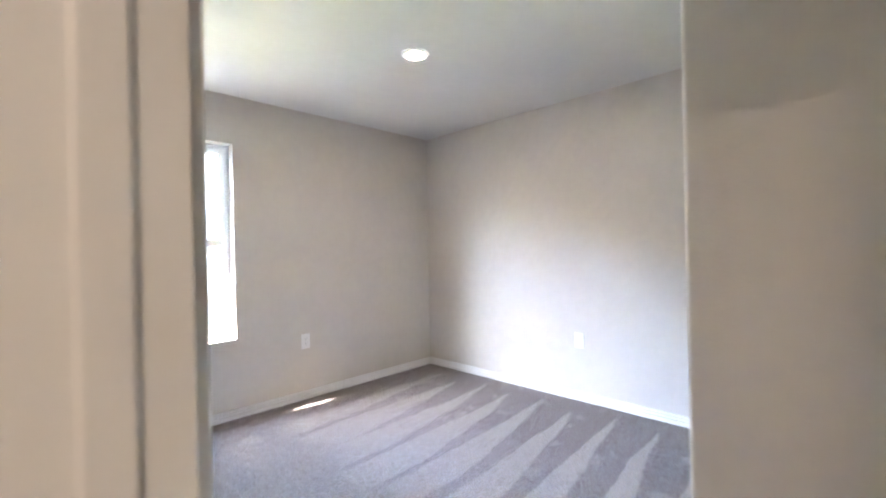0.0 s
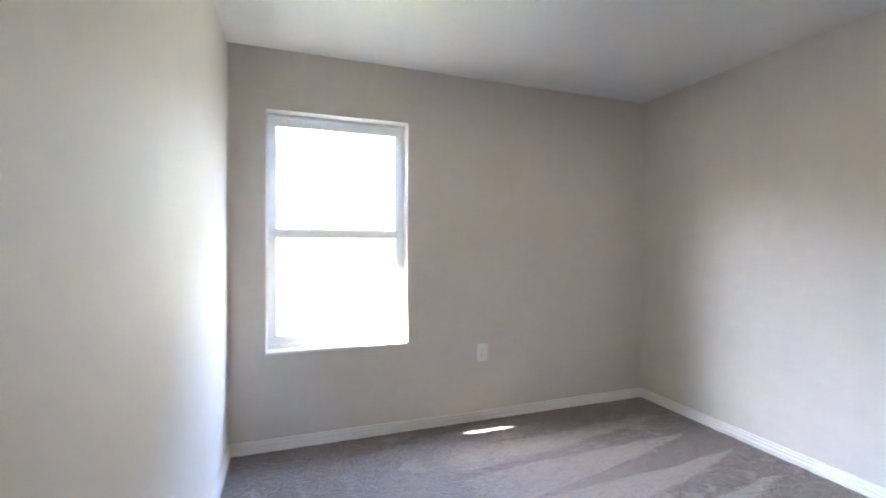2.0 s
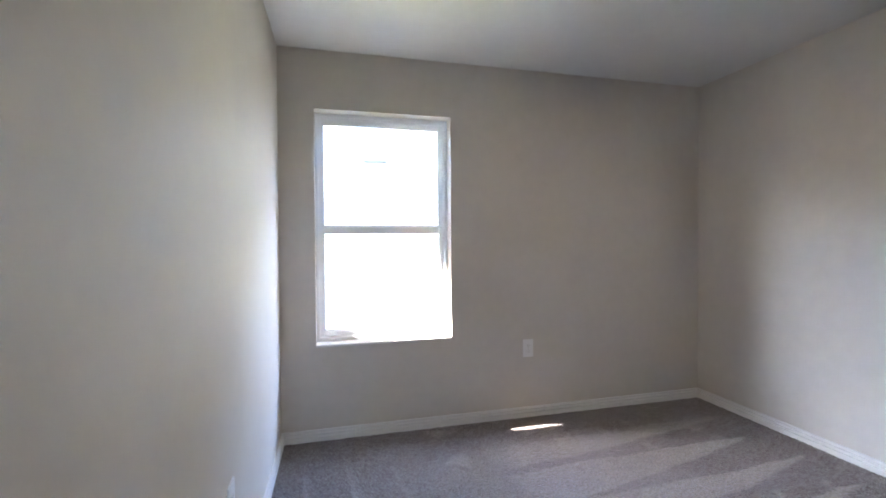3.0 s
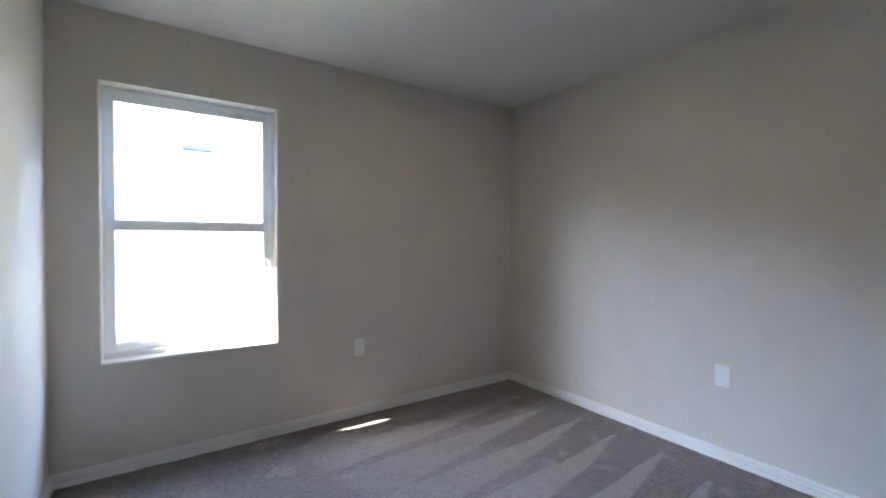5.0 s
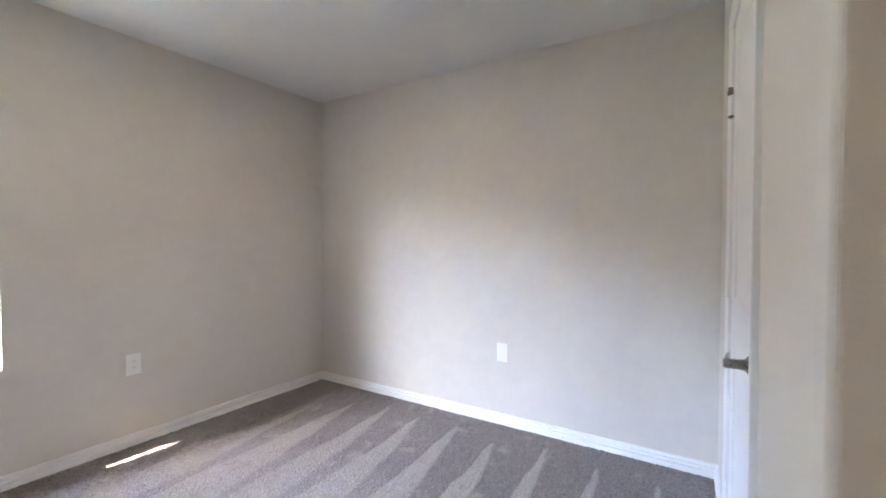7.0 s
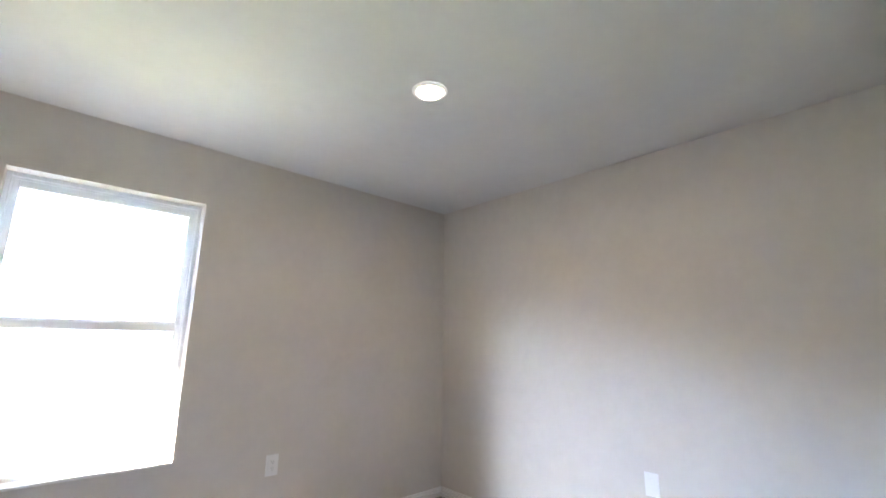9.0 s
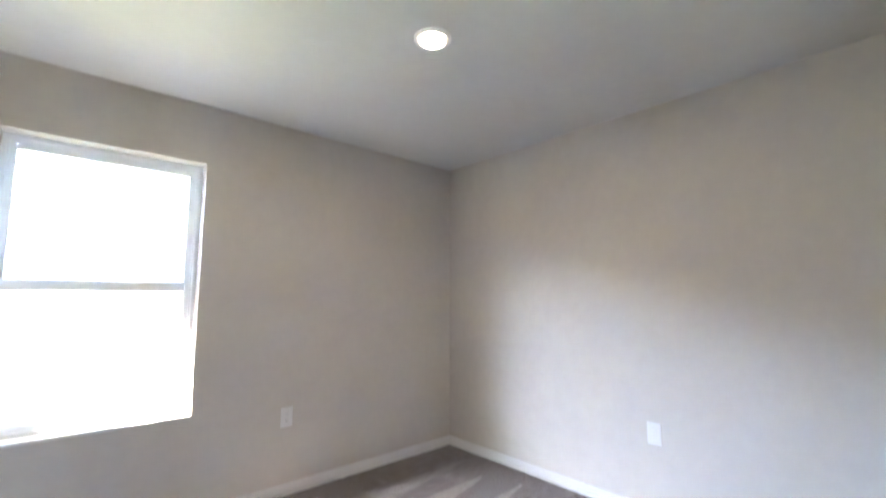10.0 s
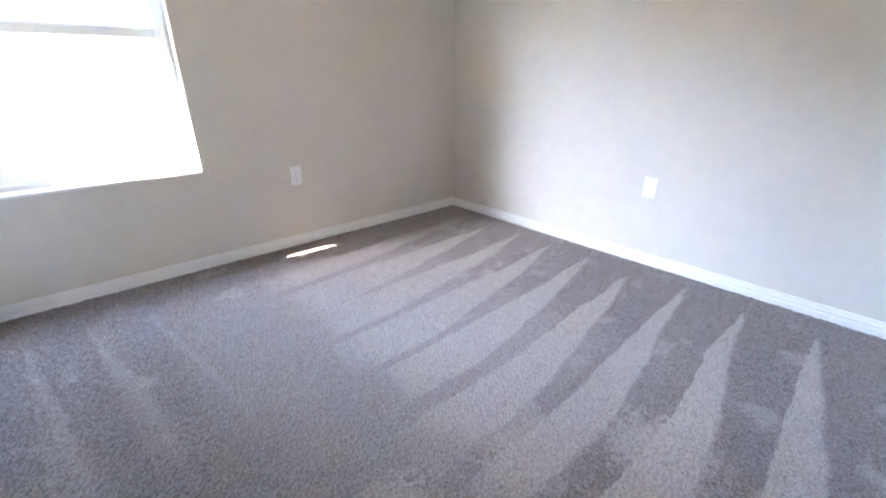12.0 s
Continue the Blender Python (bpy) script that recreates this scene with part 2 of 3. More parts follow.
def box(bm, x0, x1, y0, y1, z0, z1, bevel=0.0, segments=2):
    v = [bm.verts.new((x, y, z)) for x in (x0, x1) for y in (y0, y1) for z in (z0, z1)]
    faces = [bm.faces.new([v[i] for i in f]) for f in ((0, 1, 3, 2), (4, 6, 7, 5), (0, 4, 5, 1), (2, 3, 7, 6), (0, 2, 6, 4), (1, 5, 7, 3))]
    if bevel:
        edges = list({e for f in faces for e in f.edges})
        bmesh.ops.bevel(bm, geom=edges, offset=bevel, segments=segments, affect="EDGES", profile=0.5)
    return bm


def boxed(*args, **more):
    return box(bmesh.new(), *args, **more)


def lathe(bm, profile, steps=32, axis="z", at=(0, 0, 0)):
    """Turns (radius, height) pairs round an axis."""
    rings = []
    for r, h in profile:
        ring = []
        for k in range(steps):
            a = 2 * math.pi * k / steps
            p = {"z": (r * math.cos(a), r * math.sin(a), h), "y": (r * math.cos(a), h, r * math.sin(a)), "x": (h, r * math.cos(a), r * math.sin(a))}[axis]
            ring.append(bm.verts.new(Vector(p) + Vector(at)))
        rings.append(ring)
    for a, b in zip(rings, rings[1:]):
        for k in range(steps):
            bm.faces.new((a[k], a[(k + 1) % steps], b[(k + 1) % steps], b[k]))
    bm.faces.new(rings[0])
    bm.faces.new(rings[-1])
    return bm


def sweep(bm, profile, a, b, out):
    """A moulding: profile of (off the wall, height) pairs from a to b, out: the way off the wall."""
    a, b, out = Vector((*a, 0)), Vector((*b, 0)), Vector((*out, 0)).normalized()
    ends = [[bm.verts.new(p + out * d + Vector((0, 0, h))) for d, h in profile] for p in (a, b)]
    n = len(profile)
    for k in range(n):
        bm.faces.new((ends[0][k], ends[0][(k + 1) % n], ends[1][(k + 1) % n], ends[1][k]))
    bm.faces.new(ends[0])
    bm.faces.new(ends[1])
    return bm


def holed_wall(length, height, thick, hole=None):
    """A wall along +x from the origin, room side at y = 0, thickness towards +y, with one opening (x0, x1, z0, z1)."""
    bm = bmesh.new()
    xs, zs = [0.0, length], [0.0, height]
    if hole:
        xs = [0.0, hole[0], hole[1], length]
        zs = sorted({0.0, hole[2], hole[3], height})
    grid = {}

    def vert(i, j, k):
        if (i, j, k) not in grid:
            grid[i, j, k] = bm.verts.new((xs[i], thick * j, zs[k]))
        return grid[i, j, k]

    def solid(i, k):
        if not (0 <= i < len(xs) - 1 and 0 <= k < len(zs) - 1):
            return False
        return not (hole and xs[i] >= hole[0] - 1e-6 and xs[i + 1] <= hole[1] + 1e-6 and zs[k] >= hole[2] - 1e-6 and zs[k + 1] <= hole[3] + 1e-6)

    for i in range(len(xs) - 1):
        for k in range(len(zs) - 1):
            if not solid(i, k):
                continue
            for j in (0, 1):
                bm.faces.new((vert(i, j, k), vert(i + 1, j, k), vert(i + 1, j, k + 1), vert(i, j, k + 1)))
            for di, dk, quad in ((-1, 0, ((i, k), (i, k + 1))), (1, 0, ((i + 1, k), (i + 1, k + 1))), (0, -1, ((i, k), (i + 1, k))), (0, 1, ((i, k + 1), (i + 1, k + 1)))):
                if not solid(i + di, k + dk):
                    (i0, k0), (i1, k1) = quad
                    bm.faces.new((vert(i0, 0, k0), vert(i1, 0, k1), vert(i1, 1, k1), vert(i0, 1, k0)))
    return bm


# ---- the room's shell ----
H = 2.44
OUT_Y = 0.150                  # outer face of the window wall
XL = -3.10                     # left wall's room face
WIN = (-2.890, -2.014, 0.594, 2.077)
CLOSET_A, CLOSET_B = Vector((0.0, -2.957)), Vector((-1.945, -3.039))
ALONG = (CLOSET_B - CLOSET_A).normalized()
CLOSET_LEN = (CLOSET_B - CLOSET_A).length
YB = -4.05                     # back of the entry nook
DOOR_Y0, DOOR_Y1, DOOR_H = -3.80, -2.966, 2.05
LEFT_T = 0.115
HALL_X = -5.3

wall = setting("wall_window", holed_wall(-XL + 0.24, H, OUT_Y, (WIN[0] - XL + 0.12, WIN[1] - XL + 0.12, WIN[2], WIN[3])), WALL,
               "greige painted wall with light stipple and a window opening", "wall")
wall.location = (XL - 0.12, 0, 0)
wall_right = setting("wall_right", boxed(0.0, 0.12, -3.2, 0.0, 0, H), WALL, "long greige painted wall with light stipple", "wall")
wall_left = setting("wall_left", holed_wall(4.2, H, LEFT_T, (-DOOR_Y1, -DOOR_Y0, 0.0, DOOR_H)), WALL,
                    "greige painted wall with the doorway from the hall", "wall")
wall_left.matrix_basis = Matrix.Translation((XL, 0, 0)) @ Matrix(((0, -1, 0, 0), (-1, 0, 0, 0), (0, 0, 1, 0), (0, 0, 0, 1)))

# closet wall: local x along the wall from the far corner, local -y into the room
CLOSET = Matrix(((ALONG.x, -ALONG.y, 0, CLOSET_A.x), (ALONG.y, ALONG.x, 0, CLOSET_A.y), (0, 0, 1, 0), (0, 0, 0, 1)))
CD0, CD1, CD_H = 0.652, 1.325, 2.035
cw = holed_wall(CLOSET_LEN - 0.06, H, 0.115, (CD0 - 0.004, CD1 + 0.004, 0.0, CD_H + 0.004))
wall_closet = setting("wall_closet", cw, WALL, "greige painted wall holding the white closet door", "wall")
wall_closet.matrix_basis = CLOSET
# return of the closet block, with a rounded drywall corner
bm = bmesh.new()
R = 0.015
x0, y0 = CLOSET_B.x, CLOSET_B.y
ring = [(x0 + 0.060, y0 + 0.0026)]
ring += [(x0 + R - R * math.sin(a), y0 - R + R * math.cos(a)) for a in [math.pi / 2 * k / 6 for k in range(7)]]
ring += [(x0, YB), (x0 + 0.115, YB)]
lo, hi = [[bm.verts.new((x, y, z)) for x, y in ring] for z in (0.0, H)]
for k in range(len(ring)):
    bm.faces.new((lo[k], lo[(k + 1) % len(ring)], hi[(k + 1) % len(ring)], hi[k]))
bm.faces.new(lo), bm.faces.new(hi)
setting("wall_return", bm, WALL, "greige wall beside the entry with a rounded corner", "wall")
setting("wall_nook", boxed(XL, x0 + 0.115, YB - 0.12, YB, 0, H), WALL, "greige wall closing the entry nook", "wall")
setting("wall_closet_back", boxed(x0 + 0.115, 0.12, -3.80, -3.70, 0, H), WALL, "plain wall at the back of the closet", "wall")
setting("wall_closet_side", boxed(0.0, 0.12, -3.70, -3.2, 0, H), WALL, "plain wall at the side of the closet", "wall")
setting("ceiling", boxed(XL, 0.12, YB - 0.12, 0.0, H, H + 0.12), CEILING, "flat white textured drywall ceiling", "ceiling")

# hall outside the doorway
HX1 = XL - LEFT_T
setting("wall_hall_far", boxed(HALL_X - 0.12, HALL_X, -5.3, -1.9, 0, H), WALL, "greige hall wall", "wall")
setting("wall_hall_north", boxed(HALL_X, HX1, -2.0, -1.9, 0, H), WALL, "greige wall at the end of the hall", "wall")
setting("wall_hall_south", boxed(HALL_X, HX1, -5.3, -5.2, 0, H), WALL, "greige wall at the end of the hall", "wall")
setting("wall_hall_near", boxed(HX1, XL, -5.2, -4.2, 0, H), WALL, "greige hall wall beside the doorway", "wall")
setting("ceiling_hall", boxed(HALL_X, HX1, -5.2, -2.0, H, H + 0.12), CEILING, "flat white hall ceiling", "ceiling")

# carpet: a pile with small uneven tufts
def carpet(name, x0, x1, y0, y1, step, depth, label):
    rng = np.random.default_rng(7)
    nx, ny = int((x1 - x0) / step) + 1, int((y1 - y0) / step) + 1
    gx, gy = np.meshgrid(np.linspace(x0, x1, nx), np.linspace(y0, y1, ny), indexing="ij")
    gx, gy = gx.copy(), gy.copy()
    gx[1:-1, 1:-1] += rng.uniform(-0.3, 0.3, (nx - 2, ny - 2)) * step
    gy[1:-1, 1:-1] += rng.uniform(-0.3, 0.3, (nx - 2, ny - 2)) * step
    clump = rng.uniform(-depth, 0.0, (nx // 2 + 2, ny // 2 + 2)).repeat(2, 0).repeat(2, 1)[:nx, :ny]
    gz = 0.8 * rng.uniform(-depth, 0.0, (nx, ny)) + 0.2 * clump
    verts = np.stack([gx, gy, gz + 0.013], -1).reshape(-1, 3)
    i = (np.arange(nx - 1)[:, None] * ny + np.arange(ny - 1)[None]).ravel()
    faces = np.stack([i, i + ny, i + ny + 1, i + 1], 1)
    me = bpy.data.meshes.new(name)
    me.from_pydata(verts.tolist(), [], faces.tolist())
    me.materials.append(CARPET)
    me.polygons.foreach_set("use_smooth", np.zeros(len(faces), bool))
    me.update()
    return tagged(new(name, me), label, "carpet", kind="structure")


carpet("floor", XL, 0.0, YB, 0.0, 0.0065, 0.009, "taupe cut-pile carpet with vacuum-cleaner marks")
carpet("floor_hall", HALL_X, XL, -5.2, -2.0, 0.05, 0.004, "taupe carpet in the hall")
setting("subfloor", boxed(HALL_X - 0.12, 0.12, -5.3, OUT_Y, -0.20, -0.012), SOFFIT, "floor slab under the carpet", "floor")

# ---- mouldings ----
BASE = [(0.0, 0.0), (0.017, 0.0), (0.017, 0.0355), (0.0155, 0.0370), (0.0005, 0.0375), (0.0005, 0.0465), (0.0150, 0.0470), (0.0155, 0.0485), (0.0155, 0.0575), (0.0145, 0.0590), (0.0005, 0.0595), (0.0005, 0.0670), (0.0110, 0.0674), (0.0115, 0.0755), (0.009, 0.0790), (0.0, 0.0795)]


def baseboard(a, b, out, label="white stepped wooden baseboard along the wall"):
    ob = setting("baseboard", sweep(bmesh.new(), BASE, a, b, out), TRIM, label, "baseboard")
    return ob


def on_closet(s, off=0.0):
    p = CLOSET @ Vector((s, -off, 0))
    return (p.x, p.y)


CASE_W, CASE_T = 0.060, 0.017
INTO = (-ALONG.y, ALONG.x) if ALONG.x > 0 else (ALONG.y, -ALONG.x)
baseboard((XL, 0), (0, 0), (0, -1))
baseboard((0, -0.0175), (0, -2.957), (-1, 0))
baseboard((XL, -0.0175), (XL, DOOR_Y1 + CASE_W + 0.006), (1, 0))
baseboard(on_closet(0.0175), on_closet(CD0 - CASE_W - 0.008), INTO)
baseboard(on_closet(CD1 + CASE_W + 0.008), on_closet(CLOSET_LEN - 0.018), INTO)
baseboard((x0, y0 - 0.018), (x0, YB), (-1, 0))
baseboard((XL, YB), (x0 - 0.0175, YB), (0, 1))


def casing_profile(w=CASE_W, t=CASE_T):
    """(across, off the wall), thick at the outer edge, with a rounded inner bead."""
    return [(0, 0), (0, t * 0.55), (w * 0.08, t * 0.68), (w * 0.18, t * 0.68), (w * 0.24, t * 0.56), (w * 0.62, t * 0.78), (w * 0.72, t), (w * 0.94, t), (w, t * 0.86), (w, 0)]


def casing_bars(x0, x1, top, reveal=0.006, t=CASE_T):
    """Left leg, right leg and head of a door casing, mitred, on the plane y = 0, proud towards -y."""
    x0, x1, top = x0 - reveal, x1 + reveal, top + reveal
    out = []
    for name, ends in (("left_leg", lambda u: ((x0 - u, 0.0), (x0 - u, top + u))), ("right_leg", lambda u: ((x1 + u, 0.0), (x1 + u, top + u))),
                       ("head", lambda u: ((x0 - u, top + u), (x1 + u, top + u)))):
        bm = bmesh.new()
        prof = casing_profile(t=t)
        rows = [[bm.verts.new((px, -d, pz)) for (px, pz), d in ((ends(u)[e], d) for u, d in prof)] for e in (0, 1)]
        n = len(prof)
        for k in range(n):
            bm.faces.new((rows[0][k], rows[0][(k + 1) % n], rows[1][(k + 1) % n], rows[1][k]))
        bm.faces.new(rows[0]), bm.faces.new(rows[1])
        out.append(bm)
    return out


# ---- closet door ----
def panelled_slab(w, h, t, panels):
    """A moulded door face: flat stiles and rails, each panel sunk with a sloped edge and a raised field."""
    bm = bmesh.new()
    xs = sorted({0.0, w, *[p[0] for p in panels], *[p[1] for p in panels]})
    zs = sorted({0.0, h, *[p[2] for p in panels], *[p[3] for p in panels]})
    for i in range(len(xs) - 1):
        for k in range(len(zs) - 1):
            if any(p[0] <= xs[i] + 1e-6 and xs[i + 1] <= p[1] + 1e-6 and p[2] <= zs[k] + 1e-6 and zs[k + 1] <= p[3] + 1e-6 for p in panels):
                continue
            bm.faces.new([bm.verts.new((x, 0, z)) for x, z in ((xs[i], zs[k]), (xs[i + 1], zs[k]), (xs[i + 1], zs[k + 1]), (xs[i], zs[k + 1]))])
    for a, b, c, d in panels:
        loops = []
        for inset, depth in ((0, 0), (0.010, 0.007), (0.022, 0.009), (0.034, 0.008), (0.056, 0.003)):
            loops.append([bm.verts.new((x, depth, z)) for x, z in ((a + inset, c + inset), (b - inset, c + inset), (b - inset, d - inset), (a + inset, d - inset))])
        for p, q in zip(loops, loops[1:]):
            for k in range(4):
                bm.faces.new((p[k], p[(k + 1) % 4], q[(k + 1) % 4], q[k]))
        bm.faces.new(loops[-1])
    for quad in (((0, 0), (w, 0)), ((w, 0), (w, h)), ((w, h), (0, h)), ((0, h), (0, 0))):
        (xa, za), (xb, zb) = quad
        bm.faces.new([bm.verts.new(p) for p in ((xa, 0, za), (xb, 0, zb), (xb, t, zb), (xa, t, za))])
    bm.faces.new([bm.verts.new(p) for p in ((0, t, 0), (w, t, 0), (w, t, h), (0, t, h))])
    bmesh.ops.remove_doubles(bm, verts=bm.verts, dist=1e-5)
    return bm


def lever_handle(parent, at, toward, side=-1):
    """Round rose, neck and a curved lever on a door face; toward: +1 or -1 along x."""
    holder = part("lever_handle", lathe(bmesh.new(), [(0.024, 0.0), (0.024, -0.004), (0.021, -0.008), (0.016, -0.012)], 28, "y", at), NICKEL, parent, "brushed nickel lever handle", True)
    part("neck", lathe(bmesh.new(), [(0.015, -0.010), (0.0125, -0.030), (0.013, -0.044), (0.013, -0.056), (0.010, -0.060)], 20, "y", at), NICKEL, holder, smooth=True)
    bm = bmesh.new()
    rings = []
    for k in range(13):
        u = k / 12
        cx = at[0] + toward * (0.118 * u - 0.004)
        cy = at[1] - 0.050 + 0.010 * u * u
        cz = at[2] + 0.004 * math.sin(math.pi * u) - 0.004 * u
        hw, hh = 0.0060 - 0.001 * u, 0.0115 - 0.002 * u
        if k == 12:
            hw, hh = hw * 0.6, hh * 0.7
        rings.append([bm.verts.new((cx, cy + hw * math.cos(a), cz + hh * math.sin(a))) for a in [2 * math.pi * q / 14 for q in range(14)]])
    for p, q in zip(rings, rings[1:]):
        for k in range(14):
            bm.faces.new((p[k], p[(k + 1) % 14], q[(k + 1) % 14], q[k]))
    bm.faces.new(rings[0]), bm.faces.new(rings[-1])
    part("lever", bm, NICKEL, holder, smooth=True)
    return holder


door = thing("door_1", "closed white moulded panel closet door with nickel lever", "door", CLOSET, kind="structure")
DW, DH = CD1 - CD0 - 0.008, CD_H - 0.016
bm = panelled_slab(DW, DH, 0.035, [(0.115, DW - 0.115, 0.24, 0.86), (0.115, DW - 0.115, 1.02, DH - 0.12)])
bmesh.ops.translate(bm, verts=bm.verts, vec=(CD0 + 0.004, -0.001, 0.014))
slab = part("slab", bm, TRIM, door)
lever_handle(slab, (CD1 - 0.062, -0.001, 0.917), -1)
for z in (1.768, 1.075, 0.370):
    hinge = part("hinge", boxed(CD0 - 0.010, CD0 + 0.012, -0.0045, -0.0015, z - 0.045, z + 0.045), TRIM, door, "hinge painted over in white")
    part("knuckle", lathe(bmesh.new(), [(0.003, -0.052), (0.0065, -0.049), (0.0065, 0.049), (0.003, 0.052)], 14, "z", (CD0 + 0.001, -0.010, z)), TRIM, hinge, smooth=True)
stop = part("hinge_pin_stop", boxed(CD0 - 0.006, CD0 + 0.012, -0.024, -0.004, 1.787, 1.816, 0.004), BRONZE, door, "dark metal hinge-pin door stop")
part("rod", lathe(bmesh.new(), [(0.0035, 0.0), (0.0035, -0.020)], 12, "y", (CD0 + 0.022, -0.006, 1.801)), BRONZE, stop, smooth=True)
part("bumper", lathe(bmesh.new(), [(0.005, -0.016), (0.006, -0.018), (0.006, -0.023), (0.004, -0.025)], 14, "y", (CD0 + 0.022, -0.006, 1.801)), RUBBER, stop, smooth=True)
part("pin_tip", lathe(bmesh.new(), [(0.003, 0.0), (0.010, -0.003), (0.010, -0.008), (0.004, -0.012)], 14, "z", (CD0 + 0.001, -0.011, 1.712)), BRONZE, stop, smooth=True)
for name, at in (("jamb_left", (CD0 - 0.0025, CD0 + 0.0015)), ("jamb_right", (CD1 - 0.0015, CD1 + 0.0025))):
    part(name, boxed(at[0], at[1], 0.0, 0.113, 0.0, CD_H), TRIM, door)
for name, bm in zip(("casing_left", "casing_right", "casing_head"), casing_bars(CD0, CD1, CD_H)):
    part(name, bm, TRIM, door, "white profiled door casing")
# dark strip modelled in place of the shade under the door
part("threshold_shadow_gap", boxed(CD0 + 0.002, CD1 - 0.002, 0.04, 0.06, -0.004, 0.010), SLOT, door)

# ---- doorway from the hall ----
doorway = thing("doorway", "open cased doorway with white painted jambs", "doorway", kind="structure")
for name, yy in (("jamb_left", (DOOR_Y1 - 0.018, DOOR_Y1)), ("jamb_right", (DOOR_Y0, DOOR_Y0 + 0.018))):
    part(name, boxed(HX1 - 0.001, XL + 0.001, yy[0], yy[1], 0, DOOR_H - 0.018, 0.0015), TRIM, doorway)
part("jamb_head", boxed(HX1 - 0.001, XL + 0.001, DOOR_Y0, DOOR_Y1, DOOR_H - 0.018, DOOR_H), TRIM, doorway)
part("stop_left", boxed(XL - 0.075, XL - 0.040, DOOR_Y1 - 0.025, DOOR_Y1 - 0.018, 0, DOOR_H - 0.018, 0.003), TRIM, doorway)
part("stop_right", boxed(XL - 0.075, XL - 0.040, DOOR_Y0 + 0.018, DOOR_Y0 + 0.025, 0, DOOR_H - 0.018, 0.003), TRIM, doorway)
part("stop_head", boxed(XL - 0.075, XL - 0.040, DOOR_Y0 + 0.025, DOOR_Y1 - 0.025, DOOR_H - 0.025, DOOR_H - 0.018, 0.003), TRIM, doorway)
part("strike_plate", boxed(XL - 0.038, XL - 0.010, DOOR_Y1 - 0.0195, DOOR_Y1 - 0.0178, 0.90, 0.957, 0.0004), NICKEL, doorway, "nickel strike plate")
room_side = Matrix(((0, -1, 0, XL), (-1, 0, 0, 0), (0, 0, 1, 0), (0, 0, 0, 1)))
hall_side = Matrix(((0, 1, 0, HX1), (-1, 0, 0, 0), (0, 0, 1, 0), (0, 0, 0, 1)))
for tag, m, t in (("room", room_side, 0.028), ("hall", hall_side, CASE_T)):
    for name, bm in zip(("casing_left", "casing_right", "casing_head"), casing_bars(-DOOR_Y1, -DOOR_Y0, DOOR_H, 0.002, t)):
        bmesh.ops.transform(bm, matrix=m, verts=bm.verts)
        part(name, bm, TRIM, doorway, "white profiled door casing")

# ---- window ----
def bars(x0, x1, z0, z1, y0, y1, left, right, bottom, top, bevel=0.003):
    """The four bars of a sash or frame as separate meshes."""
    return [("stile_left", boxed(x0, x0 + left, y0, y1, z0, z1, bevel)), ("stile_right", boxed(x1 - right, x1, y0, y1, z0, z1, bevel)),
            ("rail_bottom", boxed(x0 + left, x1 - right, y0, y1, z0, z0 + bottom, bevel)), ("rail_top", boxed(x0 + left, x1 - right, y0, y1, z1 - top, z1, bevel))]


window = thing("window_1", "white vinyl single-hung window with clear glass", "window", kind="structure")
wx0, wx1, wz0, wz1 = WIN
frame_ob = new("window_frame")
frame_ob.parent = window
for name, bm in bars(wx0 + 0.001, wx1 - 0.001, wz0 + 0.014, wz1 - 0.001, 0.088, 0.1485, 0.020, 0.020, 0.024, 0.022, 0.002):
    part(name, bm, VINYL, frame_ob)
for name, bm in bars(wx0 + 0.021, wx1 - 0.021, wz0 + 0.038, wz1 - 0.023, 0.098, 0.104, 0.010, 0.010, 0.006, 0.012, 0.001):
    part("track", bm, VINYL, frame_ob)
mid = 1.332
for name, z0, z1, y0, y1, b, t in (("upper_sash", mid - 0.018, wz1 - 0.023, 0.126, 0.148, 0.044, 0.042), ("lower_sash", wz0 + 0.038, mid + 0.016, 0.104, 0.126, 0.046, 0.042)):
    sash = new(name)
    sash.parent = window
    for bar, bm in bars(wx0 + 0.0215, wx1 - 0.0215, z0, z1, y0, y1, 0.031, 0.034, b, t, 0.003):
        part(bar, bm, VINYL, sash)
    pane = part("pane", boxed(wx0 + 0.048, wx1 - 0.051, (y0 + y1) / 2 - 0.002, (y0 + y1) / 2 + 0.002, z0 + b - 0.005, z1 - t + 0.005), GLASS, sash, "clear glass pane")
    pane.visible_shadow = False
    for bar, bm in bars(wx0 + 0.0525, wx1 - 0.0555, z0 + b - 0.001, z1 - t + 0.001, y0 + 0.004, y0 + 0.0075, 0.004, 0.004, 0.004, 0.004, 0.0):
        part("gasket", bm, GASKET, sash)
sill = part("window_sill", boxed(wx0 - 0.001, wx1 + 0.001, -0.008, 0.090, wz0 - 0.002, wz0 + 0.012, 0.003), TRIM, window, "white painted sill board")
part("sill_back", boxed(wx0 + 0.001, wx1 - 0.001, 0.090, 0.148, wz0 + 0.001, wz0 + 0.0135), VINYL, window)

